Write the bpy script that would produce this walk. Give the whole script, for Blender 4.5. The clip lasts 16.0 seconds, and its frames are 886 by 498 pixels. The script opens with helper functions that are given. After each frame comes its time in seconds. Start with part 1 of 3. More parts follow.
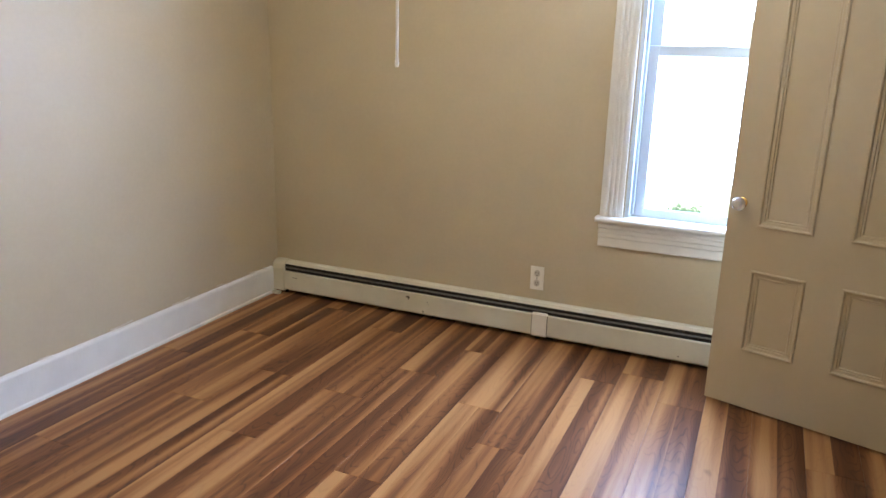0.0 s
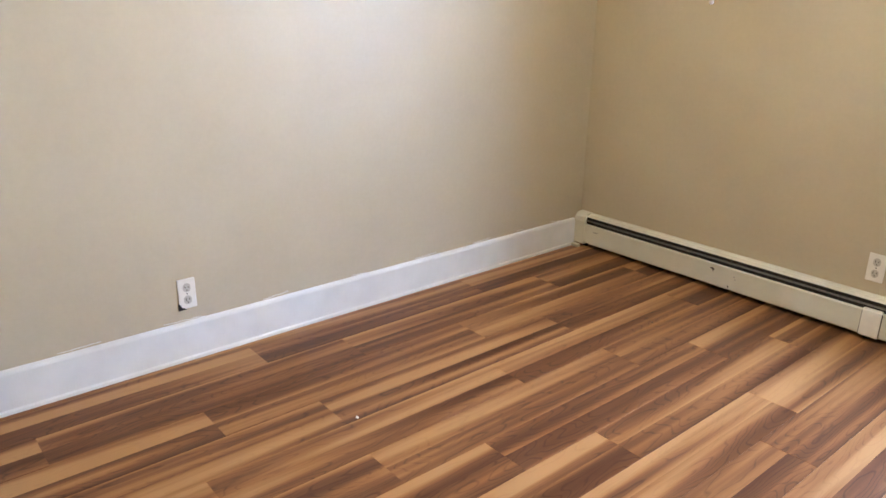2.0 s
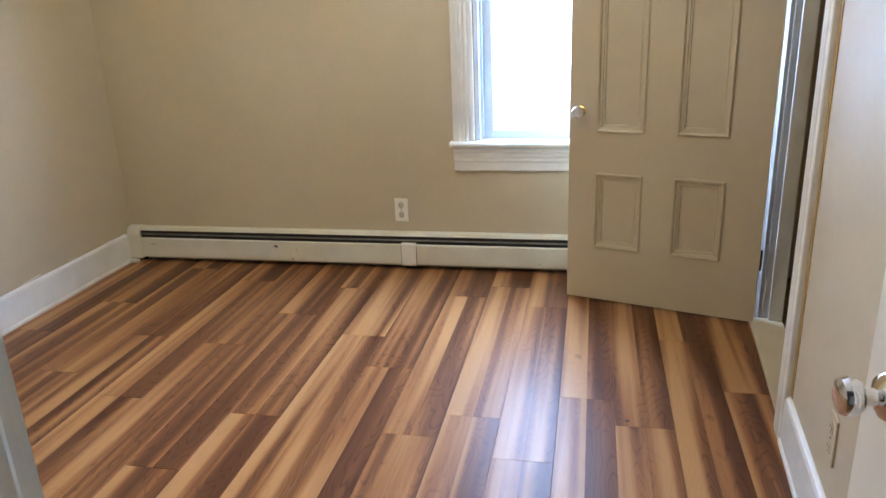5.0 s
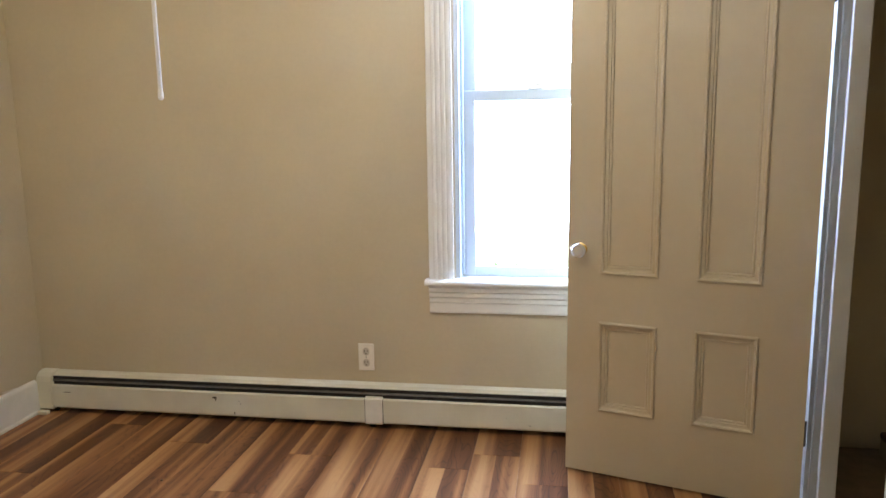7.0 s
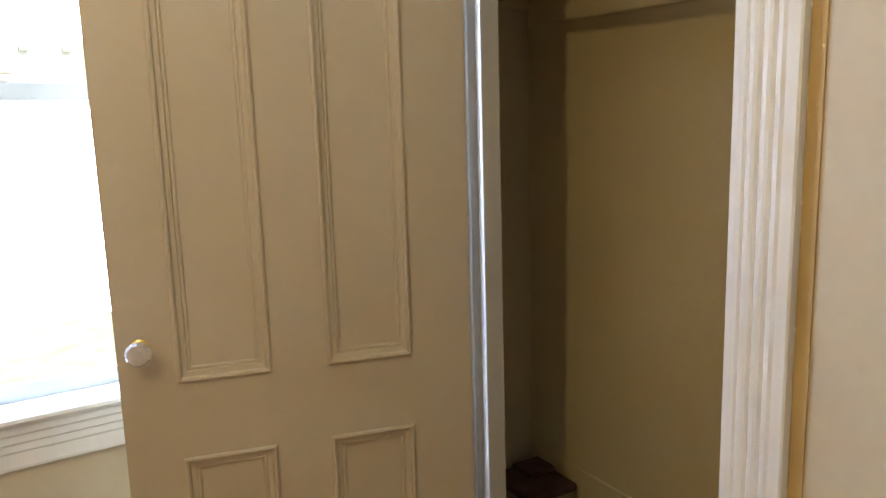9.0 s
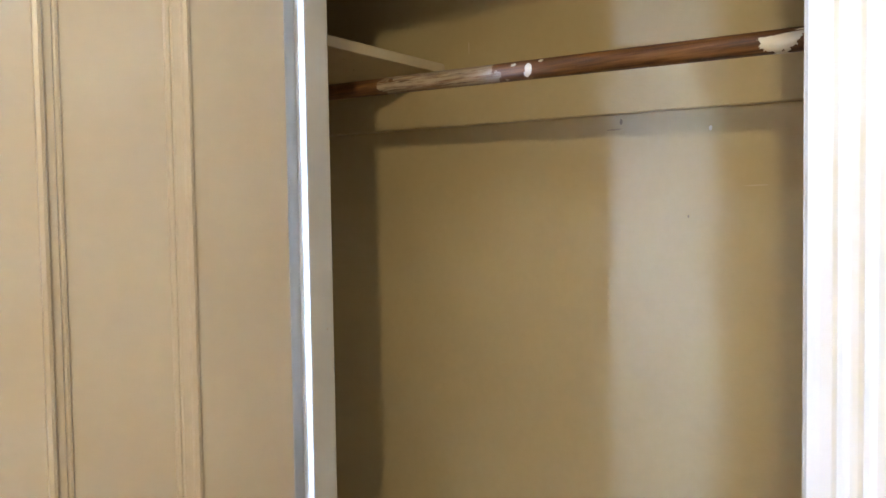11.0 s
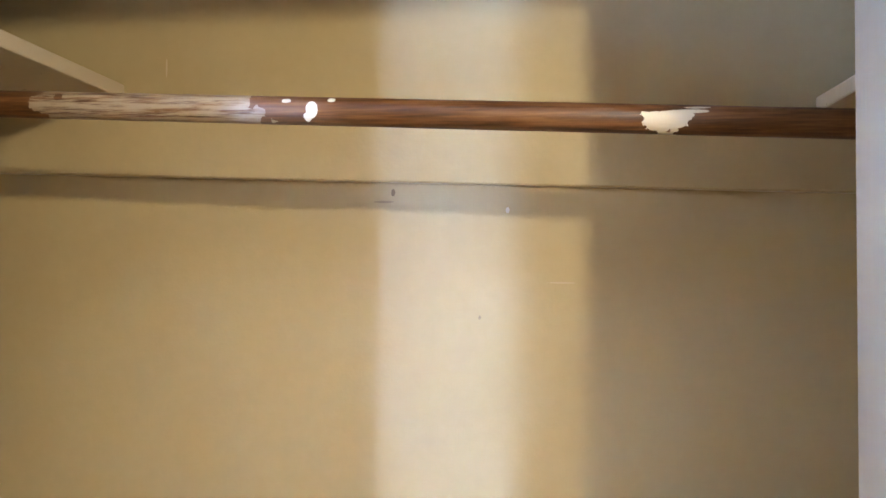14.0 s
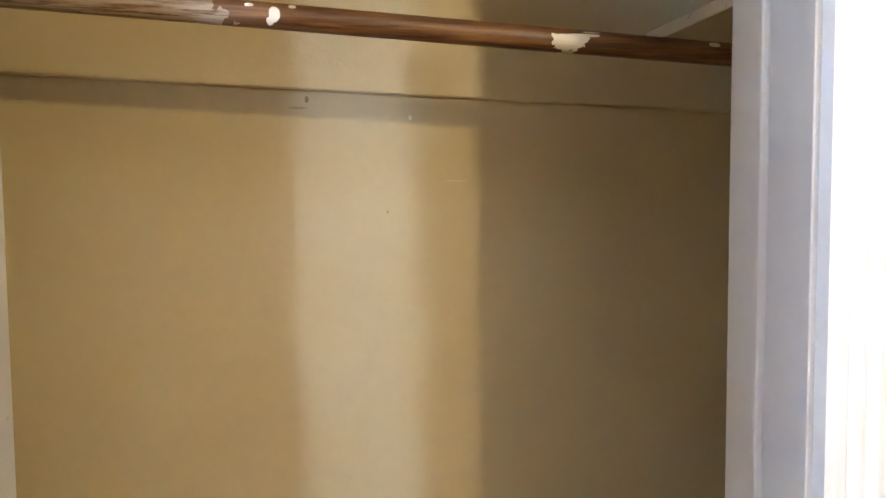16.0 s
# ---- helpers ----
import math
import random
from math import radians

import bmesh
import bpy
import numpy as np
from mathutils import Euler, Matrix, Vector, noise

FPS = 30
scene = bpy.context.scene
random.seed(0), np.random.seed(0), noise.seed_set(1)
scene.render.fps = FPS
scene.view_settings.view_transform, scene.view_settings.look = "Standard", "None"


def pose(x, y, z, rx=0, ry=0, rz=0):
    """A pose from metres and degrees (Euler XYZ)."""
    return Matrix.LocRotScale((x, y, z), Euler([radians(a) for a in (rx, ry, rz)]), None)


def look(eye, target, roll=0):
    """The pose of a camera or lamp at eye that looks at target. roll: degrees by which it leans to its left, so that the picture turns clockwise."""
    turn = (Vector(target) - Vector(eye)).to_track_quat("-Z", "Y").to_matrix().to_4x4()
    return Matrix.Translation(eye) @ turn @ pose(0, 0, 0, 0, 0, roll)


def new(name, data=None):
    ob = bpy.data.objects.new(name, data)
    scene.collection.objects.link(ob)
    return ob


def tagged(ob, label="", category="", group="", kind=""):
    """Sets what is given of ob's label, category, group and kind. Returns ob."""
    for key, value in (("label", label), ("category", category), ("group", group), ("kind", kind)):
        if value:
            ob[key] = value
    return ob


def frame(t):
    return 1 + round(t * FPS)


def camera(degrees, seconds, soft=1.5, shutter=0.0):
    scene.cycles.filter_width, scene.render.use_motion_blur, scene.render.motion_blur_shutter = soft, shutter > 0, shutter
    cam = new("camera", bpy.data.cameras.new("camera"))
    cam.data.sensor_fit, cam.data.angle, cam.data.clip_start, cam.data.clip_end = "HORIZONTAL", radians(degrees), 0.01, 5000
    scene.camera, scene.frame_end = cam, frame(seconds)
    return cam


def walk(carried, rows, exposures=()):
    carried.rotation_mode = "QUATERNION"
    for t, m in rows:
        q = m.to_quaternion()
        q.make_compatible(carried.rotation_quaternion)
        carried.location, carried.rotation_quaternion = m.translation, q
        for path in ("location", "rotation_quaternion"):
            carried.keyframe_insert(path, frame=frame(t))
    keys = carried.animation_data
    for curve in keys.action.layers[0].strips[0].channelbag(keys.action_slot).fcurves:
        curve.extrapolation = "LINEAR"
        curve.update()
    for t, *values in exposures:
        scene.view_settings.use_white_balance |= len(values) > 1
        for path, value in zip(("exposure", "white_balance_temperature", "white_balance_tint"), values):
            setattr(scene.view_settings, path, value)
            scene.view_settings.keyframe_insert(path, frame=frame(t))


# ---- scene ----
cam = camera(62.8, 16.0)
PATH = [
    (0, (2.642, 0.516, 1.458), (1.863, 2.279, 0.923), 1.4),
    (0.5, (2.676, 0.602, 1.450), (1.608, 2.206, 0.912), 1.4),
    (1, (2.687, 0.651, 1.438), (1.414, 2.076, 0.849), 1.6),
    (1.5, (2.691, 0.670, 1.432), (1.289, 1.945, 0.793), 1.2),
    (2, (2.695, 0.658, 1.420), (1.249, 1.870, 0.756), 0.7),
    (2.5, (2.672, 0.631, 1.415), (1.350, 1.977, 0.751), -1.3),
    (3, (2.631, 0.575, 1.403), (1.613, 2.168, 0.750), -3.5),
    (3.5, (2.623, 0.500, 1.378), (1.901, 2.252, 0.737), -4.1),
    (4, (2.610, 0.428, 1.353), (2.092, 2.244, 0.695), -3.6),
    (4.5, (2.626, 0.386, 1.333), (2.209, 2.201, 0.604), -3.2),
    (4.7, (2.638, 0.391, 1.330), (2.237, 2.204, 0.587), -2.9),
    (5, (2.631, 0.385, 1.359), (2.235, 2.237, 0.715), -2.4),
    (5.2, (2.611, 0.399, 1.370), (2.217, 2.285, 0.832), -2.2),
    (7.3, (2.438, 1.090, 1.322), (2.174, 3.047, 1.003), -0.4),
    (7.5, (2.399, 1.206, 1.310), (2.291, 3.179, 1.003), -0.2),
    (8, (2.371, 1.498, 1.288), (2.583, 3.467, 1.013), -0.5),
    (8.5, (2.261, 1.749, 1.311), (2.986, 3.592, 1.033), -0.4),
    (9, (2.275, 1.968, 1.347), (3.372, 3.602, 1.020), -1.7),
    (9.5, (2.265, 2.195, 1.330), (3.655, 3.595, 1.000), -1.9),
    (10, (2.318, 2.374, 1.339), (3.895, 3.572, 1.038), -1.4),
    (10.2, (2.332, 2.424, 1.354), (3.940, 3.588, 1.094), -1.3),
    (12.3, (2.766, 2.599, 1.546), (4.465, 3.746, 1.636), -0.0),
    (12.5, (2.778, 2.626, 1.542), (4.489, 3.755, 1.636), 0.3),
    (13, (2.763, 2.758, 1.549), (4.600, 3.671, 1.623), 0.3),
    (13.5, (2.735, 2.879, 1.528), (4.719, 3.398, 1.606), 0.4),
    (14, (2.788, 2.944, 1.521), (4.836, 3.047, 1.577), 0.4),
    (14.5, (2.841, 3.008, 1.527), (4.875, 2.747, 1.574), 0.0),
    (15, (2.778, 3.105, 1.527), (4.767, 2.607, 1.588), -0.9),
    (15.5, (2.698, 3.191, 1.502), (4.659, 2.589, 1.534), -1.2),
    (16, (2.641, 3.210, 1.456), (4.613, 2.653, 1.330), -0.5),
]
EXPOSURES = [
    (0, 0.52, 6500, 5),
    (0.8, 0.62, 6500, 5),
    (1.5, 0.95, 6500, 5),
    (2.2, 0.95, 6500, 5),
    (2.5, 0.93, 6500, 5),
    (3.0, 0.65, 6500, 5),
    (3.5, 0.7, 6500, 5),
    (5.2, 0.65, 6300, 2),
    (7.5, 0.5, 6900, 5),
    (8.5, 0.3, 7500, 5),
    (9.0, 0.46, 7400, 5),
    (9.5, 0.84, 6300, 1),
    (10.0, 1.02, 6200, 1),
    (12.3, 1.63, 6300, 8),
    (13.2, 1.68, 5800, 8),
    (13.6, 1.73, 5600, 8),
    (14.0, 2.01, 6000, 8),
    (15.0, 1.76, 6900, 8),
    (16, 1.46, 7000, 7),
]
walk(cam, [(t, look(eye, target, roll)) for t, eye, target, roll in PATH], EXPOSURES)

# ---- light ----
world = bpy.data.worlds.new("daylight")
scene.world = world
world.use_nodes = True
wn = world.node_tree
sky = wn.nodes.new("ShaderNodeTexSky")
sky.sky_type = "NISHITA"
sky.sun_disc = False
sky.sun_elevation = radians(42)
sky.sun_rotation = radians(166)
wn.links.new(sky.outputs[0], wn.nodes["Background"].inputs[0])
wn.nodes["Background"].inputs[1].default_value = 0.15

sun = new("sun", bpy.data.lights.new("sun", "SUN"))
sun.data.energy = 5.0
sun.data.angle = radians(0.5)
sun.data.color = (1.0, 0.95, 0.87)
sun.matrix_world = look((3.0, -12.0, 11.0), (0.0, 0.0, 0.0))


def window_light(name, x0, x1, z0, z1, watts):
    """Sky light that stands in the opening, just outside the sash."""
    data = bpy.data.lights.new(name, "AREA")
    data.shape, data.size, data.size_y = "RECTANGLE", x1 - x0, z1 - z0
    data.energy, data.color = watts, (0.44, 0.59, 1.0)
    ob = new(name, data)
    ob.matrix_world = look(((x0 + x1) / 2, 4.135, (z0 + z1) / 2), ((x0 + x1) / 2, 0, (z0 + z1) / 2))
    return ob


window_light("window_light_lower", 2.078, 2.756, 0.87, 1.43, 32)
window_light("window_light_upper", 2.078, 2.756, 1.60, 2.20, 34)


def bulb_light(name, place, watts, radius):
    data = bpy.data.lights.new(name, "POINT")
    data.energy, data.shadow_soft_size, data.color = watts, radius, (1.0, 0.80, 0.50)
    ob = new(name, data)
    ob.location = place
    return ob


bulb_light("bulb_light", (1.67, 2.32, 2.27), 29, 0.055)

# ---- building helpers ----
W = 3.262           # room face of the closet wall
LEFT_JAMB, RIGHT_JAMB = 3.44, 2.65
LW = W + 0.050      # the wall stub on the hinge side stands back a little
CEIL = 2.62


def box(bm, a, b, bevel=0.0, segs=2):
    a, b = Vector(a), Vector(b)
    m = Matrix.Translation((a + b) / 2) @ Matrix.Diagonal((*(b - a), 1))
    made = bmesh.ops.create_cube(bm, size=1, matrix=m)
    if bevel:
        edges = {e for v in made["verts"] for e in v.link_edges}
        bmesh.ops.bevel(bm, geom=list(edges), offset=bevel, segments=segs, affect="EDGES", profile=0.6)
    return bm


def prism(bm, pts, place, a, b):
    """The outline pts, swept from a to b; place(u, v, s) gives a corner."""
    lo = [bm.verts.new(place(u, v, a)) for u, v in pts]
    hi = [bm.verts.new(place(u, v, b)) for u, v in pts]
    n = len(pts)
    for i in range(n):
        bm.faces.new((lo[i], lo[(i + 1) % n], hi[(i + 1) % n], hi[i]))
    bm.faces.new(lo[::-1])
    bm.faces.new(hi)
    return bm


def lathe(bm, profile, m, segs=24):
    rings = []
    for r, h in profile:
        rings.append([bm.verts.new(m @ Vector((r * math.cos(2 * math.pi * i / segs), r * math.sin(2 * math.pi * i / segs), h))) for i in range(segs)])
    for p, q in zip(rings, rings[1:]):
        for i in range(segs):
            bm.faces.new((p[i], p[(i + 1) % segs], q[(i + 1) % segs], q[i]))
    bm.faces.new(rings[0][::-1])
    bm.faces.new(rings[-1])
    return bm


def part(name, bm, mat, parent=None, label="", smooth=False):
    bmesh.ops.recalc_face_normals(bm, faces=bm.faces)
    me = bpy.data.meshes.new(name)
    bm.to_mesh(me)
    bm.free()
    me.materials.append(mat)
    if smooth:
        me.polygons.foreach_set("use_smooth", [True] * len(me.polygons))
        me.set_sharp_from_angle(angle=radians(35))
    ob = new(name, me)
    if parent is not None:
        ob.parent = parent
    return tagged(ob, label)


def thing(name, at, label, category, group="", kind=""):
    ob = new(name)
    ob.empty_display_size = 0.1
    ob.matrix_world = at if isinstance(at, Matrix) else Matrix.Translation(at)
    return tagged(ob, label, category, group, kind)


def structure(name, bm, mat, label, smooth=False):
    return tagged(part(name, bm, mat, smooth=smooth), label, kind="structure")


# ---- materials ----
class Nodes:
    def __init__(self, name):
        self.mat = bpy.data.materials.new(name)
        self.mat.use_nodes = True
        self.tree = self.mat.node_tree
        self.bsdf = self.tree.nodes["Principled BSDF"]
        self.coord = self.tree.nodes.new("ShaderNodeTexCoord").outputs["Object"]

    def link(self, a, b):
        self.tree.links.new(a, b)

    def node(self, kind, **sockets):
        n = self.tree.nodes.new(kind)
        for key, value in sockets.items():
            s = n.inputs[key.replace("_", " ")]
            if hasattr(value, "is_output"):
                self.link(value, s)
            else:
                s.default_value = value
        return n

    def noise(self, scale, detail=4.0, rough=0.55, vector=None):
        return self.node("ShaderNodeTexNoise", Vector=vector or self.coord, Scale=scale, Detail=detail, Roughness=rough).outputs["Fac"]

    def stretch(self, s, offset=None):
        n = self.node("ShaderNodeMapping", Vector=self.coord)
        n.inputs["Scale"].default_value = s
        if offset is not None:
            self.link(offset, n.inputs["Location"])
        return n.outputs[0]

    def math(self, op, a, b=0.0):
        n = self.tree.nodes.new("ShaderNodeMath")
        n.operation = op
        for s, v in zip(n.inputs, (a, b)):
            if hasattr(v, "is_output"):
                self.link(v, s)
            else:
                s.default_value = v
        return n.outputs[0]

    def ramp(self, fac, stops):
        n = self.tree.nodes.new("ShaderNodeValToRGB")
        self.link(fac, n.inputs[0])
        e = n.color_ramp.elements
        while len(e) < len(stops):
            e.new(0.5)
        for el, (p, c) in zip(e, stops):
            el.position = p
            el.color = (c, c, c, 1) if isinstance(c, float) else (*c, 1)
        return n.outputs[0]

    def mix(self, fac, a, b, blend="MIX"):
        n = self.tree.nodes.new("ShaderNodeMix")
        n.data_type, n.blend_type = "RGBA", blend
        for s, v in zip((n.inputs[0], n.inputs[6], n.inputs[7]), (fac, a, b)):
            if hasattr(v, "is_output"):
                self.link(v, s)
            else:
                s.default_value = v if isinstance(v, float) else (*v, 1)
        return n.outputs[2]

    def bump(self, height, strength, distance):
        n = self.node("ShaderNodeBump", Height=height, Strength=strength, Distance=distance)
        self.link(n.outputs[0], self.bsdf.inputs["Normal"])

    def finish(self, color=None, rough=None, metal=0.0):
        for key, v in (("Base Color", color), ("Roughness", rough)):
            if v is None:
                continue
            if hasattr(v, "is_output"):
                self.link(v, self.bsdf.inputs[key])
            else:
                self.bsdf.inputs[key].default_value = v if isinstance(v, float) else (*v, 1)
        self.bsdf.inputs["Metallic"].default_value = metal
        return self.mat

    def spot(self, place, size, wobble=0.5, scale=60.0, top=None):
        """1 within an uneven ellipsoid round a place, cut off level at top."""
        sep = self.node("ShaderNodeSeparateXYZ", Vector=self.coord).outputs
        total = self.math("MULTIPLY", self.math("SUBTRACT", self.noise(scale, 3.0), 0.5), wobble * 4)
        for k in range(3):
            if size[k]:
                d = self.math("DIVIDE", self.math("SUBTRACT", sep[k], place[k]), size[k])
                total = self.math("ADD", total, self.math("MULTIPLY", d, d))
        inside = self.math("LESS_THAN", total, 1.0)
        if top is None:
            return inside
        rough_top = self.math("ADD", self.math("MULTIPLY", self.math("SUBTRACT", self.noise(260.0, 3.0), 0.5), 0.006), top)
        return self.math("MULTIPLY", inside, self.math("LESS_THAN", sep[2], rough_top))


def paint(name, color, rough, mottle=0.06, bump=0.25, orange=220.0):
    """Brushed or rolled wall paint: roller stipple, faint patches, dull scuffs."""
    m = Nodes(name)
    big = m.noise(2.2, 5.0)
    fine = m.noise(45.0, 3.0)
    v = m.math("ADD", m.math("MULTIPLY", big, 0.7), m.math("MULTIPLY", fine, 0.3))
    dark = tuple(c * (1 - mottle) for c in color)
    light = tuple(min(0.86, c * (1 + mottle)) for c in color)
    col = m.ramp(v, [(0.3, dark), (0.7, light)])
    m.bump(m.math("ADD", m.noise(orange, 2.0), m.math("MULTIPLY", m.noise(9.0, 4.0), 1.2)), bump, 0.0012)
    return m.finish(col, m.ramp(m.noise(5.0, 5.0), [(0.3, rough - 0.06), (0.7, rough + 0.08)]))


WALL = paint("beige_wall_paint", (0.495, 0.422, 0.290), 0.44)
CLOSET = paint("closet_wall_paint", (0.485, 0.393, 0.215), 0.50, 0.08, 0.4, 120.0)


def scarred():
    """The closet paint with a few nail dents and a scratch."""
    m = Nodes("scarred_closet_paint")
    big = m.noise(1.8, 5.0)
    col = m.ramp(m.math("ADD", m.math("MULTIPLY", big, 0.75), m.math("MULTIPLY", m.noise(50.0, 3.0), 0.25)), [(0.3, (0.458, 0.368, 0.196)), (0.7, (0.524, 0.426, 0.238))])
    for place, size, tone in (((3.93, 3.134, 1.645), (0.0, 0.0035, 0.006), (0.24, 0.18, 0.10)), ((3.93, 3.150, 1.630), (0.0, 0.016, 0.0018), (0.34, 0.26, 0.15)),
                              ((3.93, 2.991, 1.443), (0.0, 0.002, 0.003), (0.30, 0.23, 0.15)), ((3.93, 2.947, 1.616), (0.0, 0.003, 0.005), (0.72, 0.68, 0.6)),
                              ((3.93, 3.53, 1.862), (0.0, 0.0016, 0.016), (0.58, 0.49, 0.33)), ((3.93, 2.86, 1.50), (0.0, 0.022, 0.0014), (0.56, 0.46, 0.30))):
        col = m.mix(m.spot(place, size, 0.35, 160.0), col, tone)
    m.bump(m.math("ADD", m.noise(160.0, 2.0), m.math("MULTIPLY", m.noise(6.0, 3.0), 1.2)), 0.22, 0.0010)
    return m.finish(col, m.ramp(m.noise(5.0, 5.0), [(0.3, 0.42), (0.7, 0.56)]))


BACKWALL = scarred()
DOOR = paint("tan_door_paint", (0.47, 0.395, 0.272), 0.36, 0.04, 0.25, 90.0)
CEILING = paint("ceiling_paint", (0.74, 0.72, 0.67), 0.7)
WHITE_DOOR = paint("white_door_paint", (0.76, 0.75, 0.71), 0.32, 0.02, 0.15, 70.0)


def chipped(name, color, under, rough, amount=0.70):
    """Thick old gloss paint with brush ridges, grime and a few chips."""
    m = Nodes(name)
    col = m.ramp(m.noise(6.0, 6.0), [(0.32, tuple(c * 0.90 for c in color)), (0.62, color)])
    chips = m.ramp(m.noise(38.0, 8.0, 0.7), [(amount, 0.0), (amount + 0.015, 1.0)])
    col = m.mix(chips, col, under)
    ridges = m.noise(1.0, 3.0, 0.5, m.stretch((160.0, 160.0, 7.0)))
    m.bump(m.math("SUBTRACT", m.math("ADD", m.noise(60.0, 3.0), m.math("MULTIPLY", ridges, 0.8)), m.math("MULTIPLY", chips, 1.4)), 0.3, 0.0012)
    return m.finish(col, m.ramp(m.noise(14.0, 4.0), [(0.3, rough), (0.7, rough + 0.15)]))


TRIM = chipped("white_trim_paint", (0.73, 0.72, 0.675), (0.52, 0.42, 0.27), 0.30, 0.735)
# chips are wear; the grey below TRIM paints in weaker light
JAMB = chipped("worn_dimmed_jamb_paint", (0.50, 0.48, 0.43), (0.40, 0.32, 0.21), 0.36, 0.69)
# white sash; the dim blue cast of skylight is put into its colour
SASH = paint("sky_tinted_white_sash", (0.50, 0.56, 0.60), 0.35, 0.02, 0.05)
HEATER = chipped("cream_heater_enamel", (0.66, 0.63, 0.51), (0.10, 0.075, 0.05), 0.34, 0.715)
SHELF = chipped("painted_shelf_wood", (0.60, 0.52, 0.38), (0.22, 0.15, 0.08), 0.5, 0.66)


def plain(name, color, rough, metal=0.0, scale=40.0, spread=0.15):
    m = Nodes(name)
    col = m.ramp(m.noise(scale, 4.0), [(0.3, tuple(c * (1 - spread) for c in color)), (0.7, tuple(min(1.0, c * (1 + spread)) for c in color))])
    return m.finish(col, m.ramp(m.noise(scale * 0.6, 3.0), [(0.3, max(0.03, rough - 0.05)), (0.7, rough + 0.06)]), metal)


BLACK = plain("dark_slot", (0.012, 0.011, 0.010), 0.6)
ALU = plain("heater_fin_metal", (0.30, 0.29, 0.27), 0.35, 1.0)
CHROME = plain("chrome", (0.78, 0.78, 0.79), 0.10, 1.0, 20.0, 0.03)
BRASS = plain("aged_brass", (0.70, 0.48, 0.16), 0.25, 1.0)
IVORY = plain("ivory_plastic", (0.76, 0.73, 0.66), 0.35, 0.0, 30.0, 0.03)
RECEPT = plain("aged_receptacle_plastic", (0.50, 0.465, 0.40), 0.4, 0.0, 30.0, 0.05)
DARKHOLE = plain("dark_hole", (0.02, 0.018, 0.015), 0.7)
STEEL = plain("old_strike_steel", (0.10, 0.085, 0.07), 0.5, 0.8)
CORD = plain("white_cord", (0.80, 0.79, 0.76), 0.5, 0.0, 80.0, 0.03)
MAROON = plain("dark_maroon_cloth", (0.055, 0.022, 0.020), 0.8, 0.0, 25.0, 0.3)
CARD = plain("dusty_board", (0.20, 0.155, 0.10), 0.8, 0.0, 15.0, 0.2)
SUBFLOOR = plain("floor_gap", (0.05, 0.03, 0.018), 0.8)

glass = Nodes("clear_glass")
glass.bsdf.inputs["Transmission Weight"].default_value = 1.0
glass.bsdf.inputs["IOR"].default_value = 1.02
GLASS = glass.finish((0.98, 1.0, 0.995), 0.02)
crystal = Nodes("knob_glass")
crystal.bsdf.inputs["Transmission Weight"].default_value = 0.7
crystal.bsdf.inputs["IOR"].default_value = 1.5
CRYSTAL = crystal.finish((0.97, 0.97, 0.96), 0.06)


PW = 0.192          # width of a floor board, printed as two strips


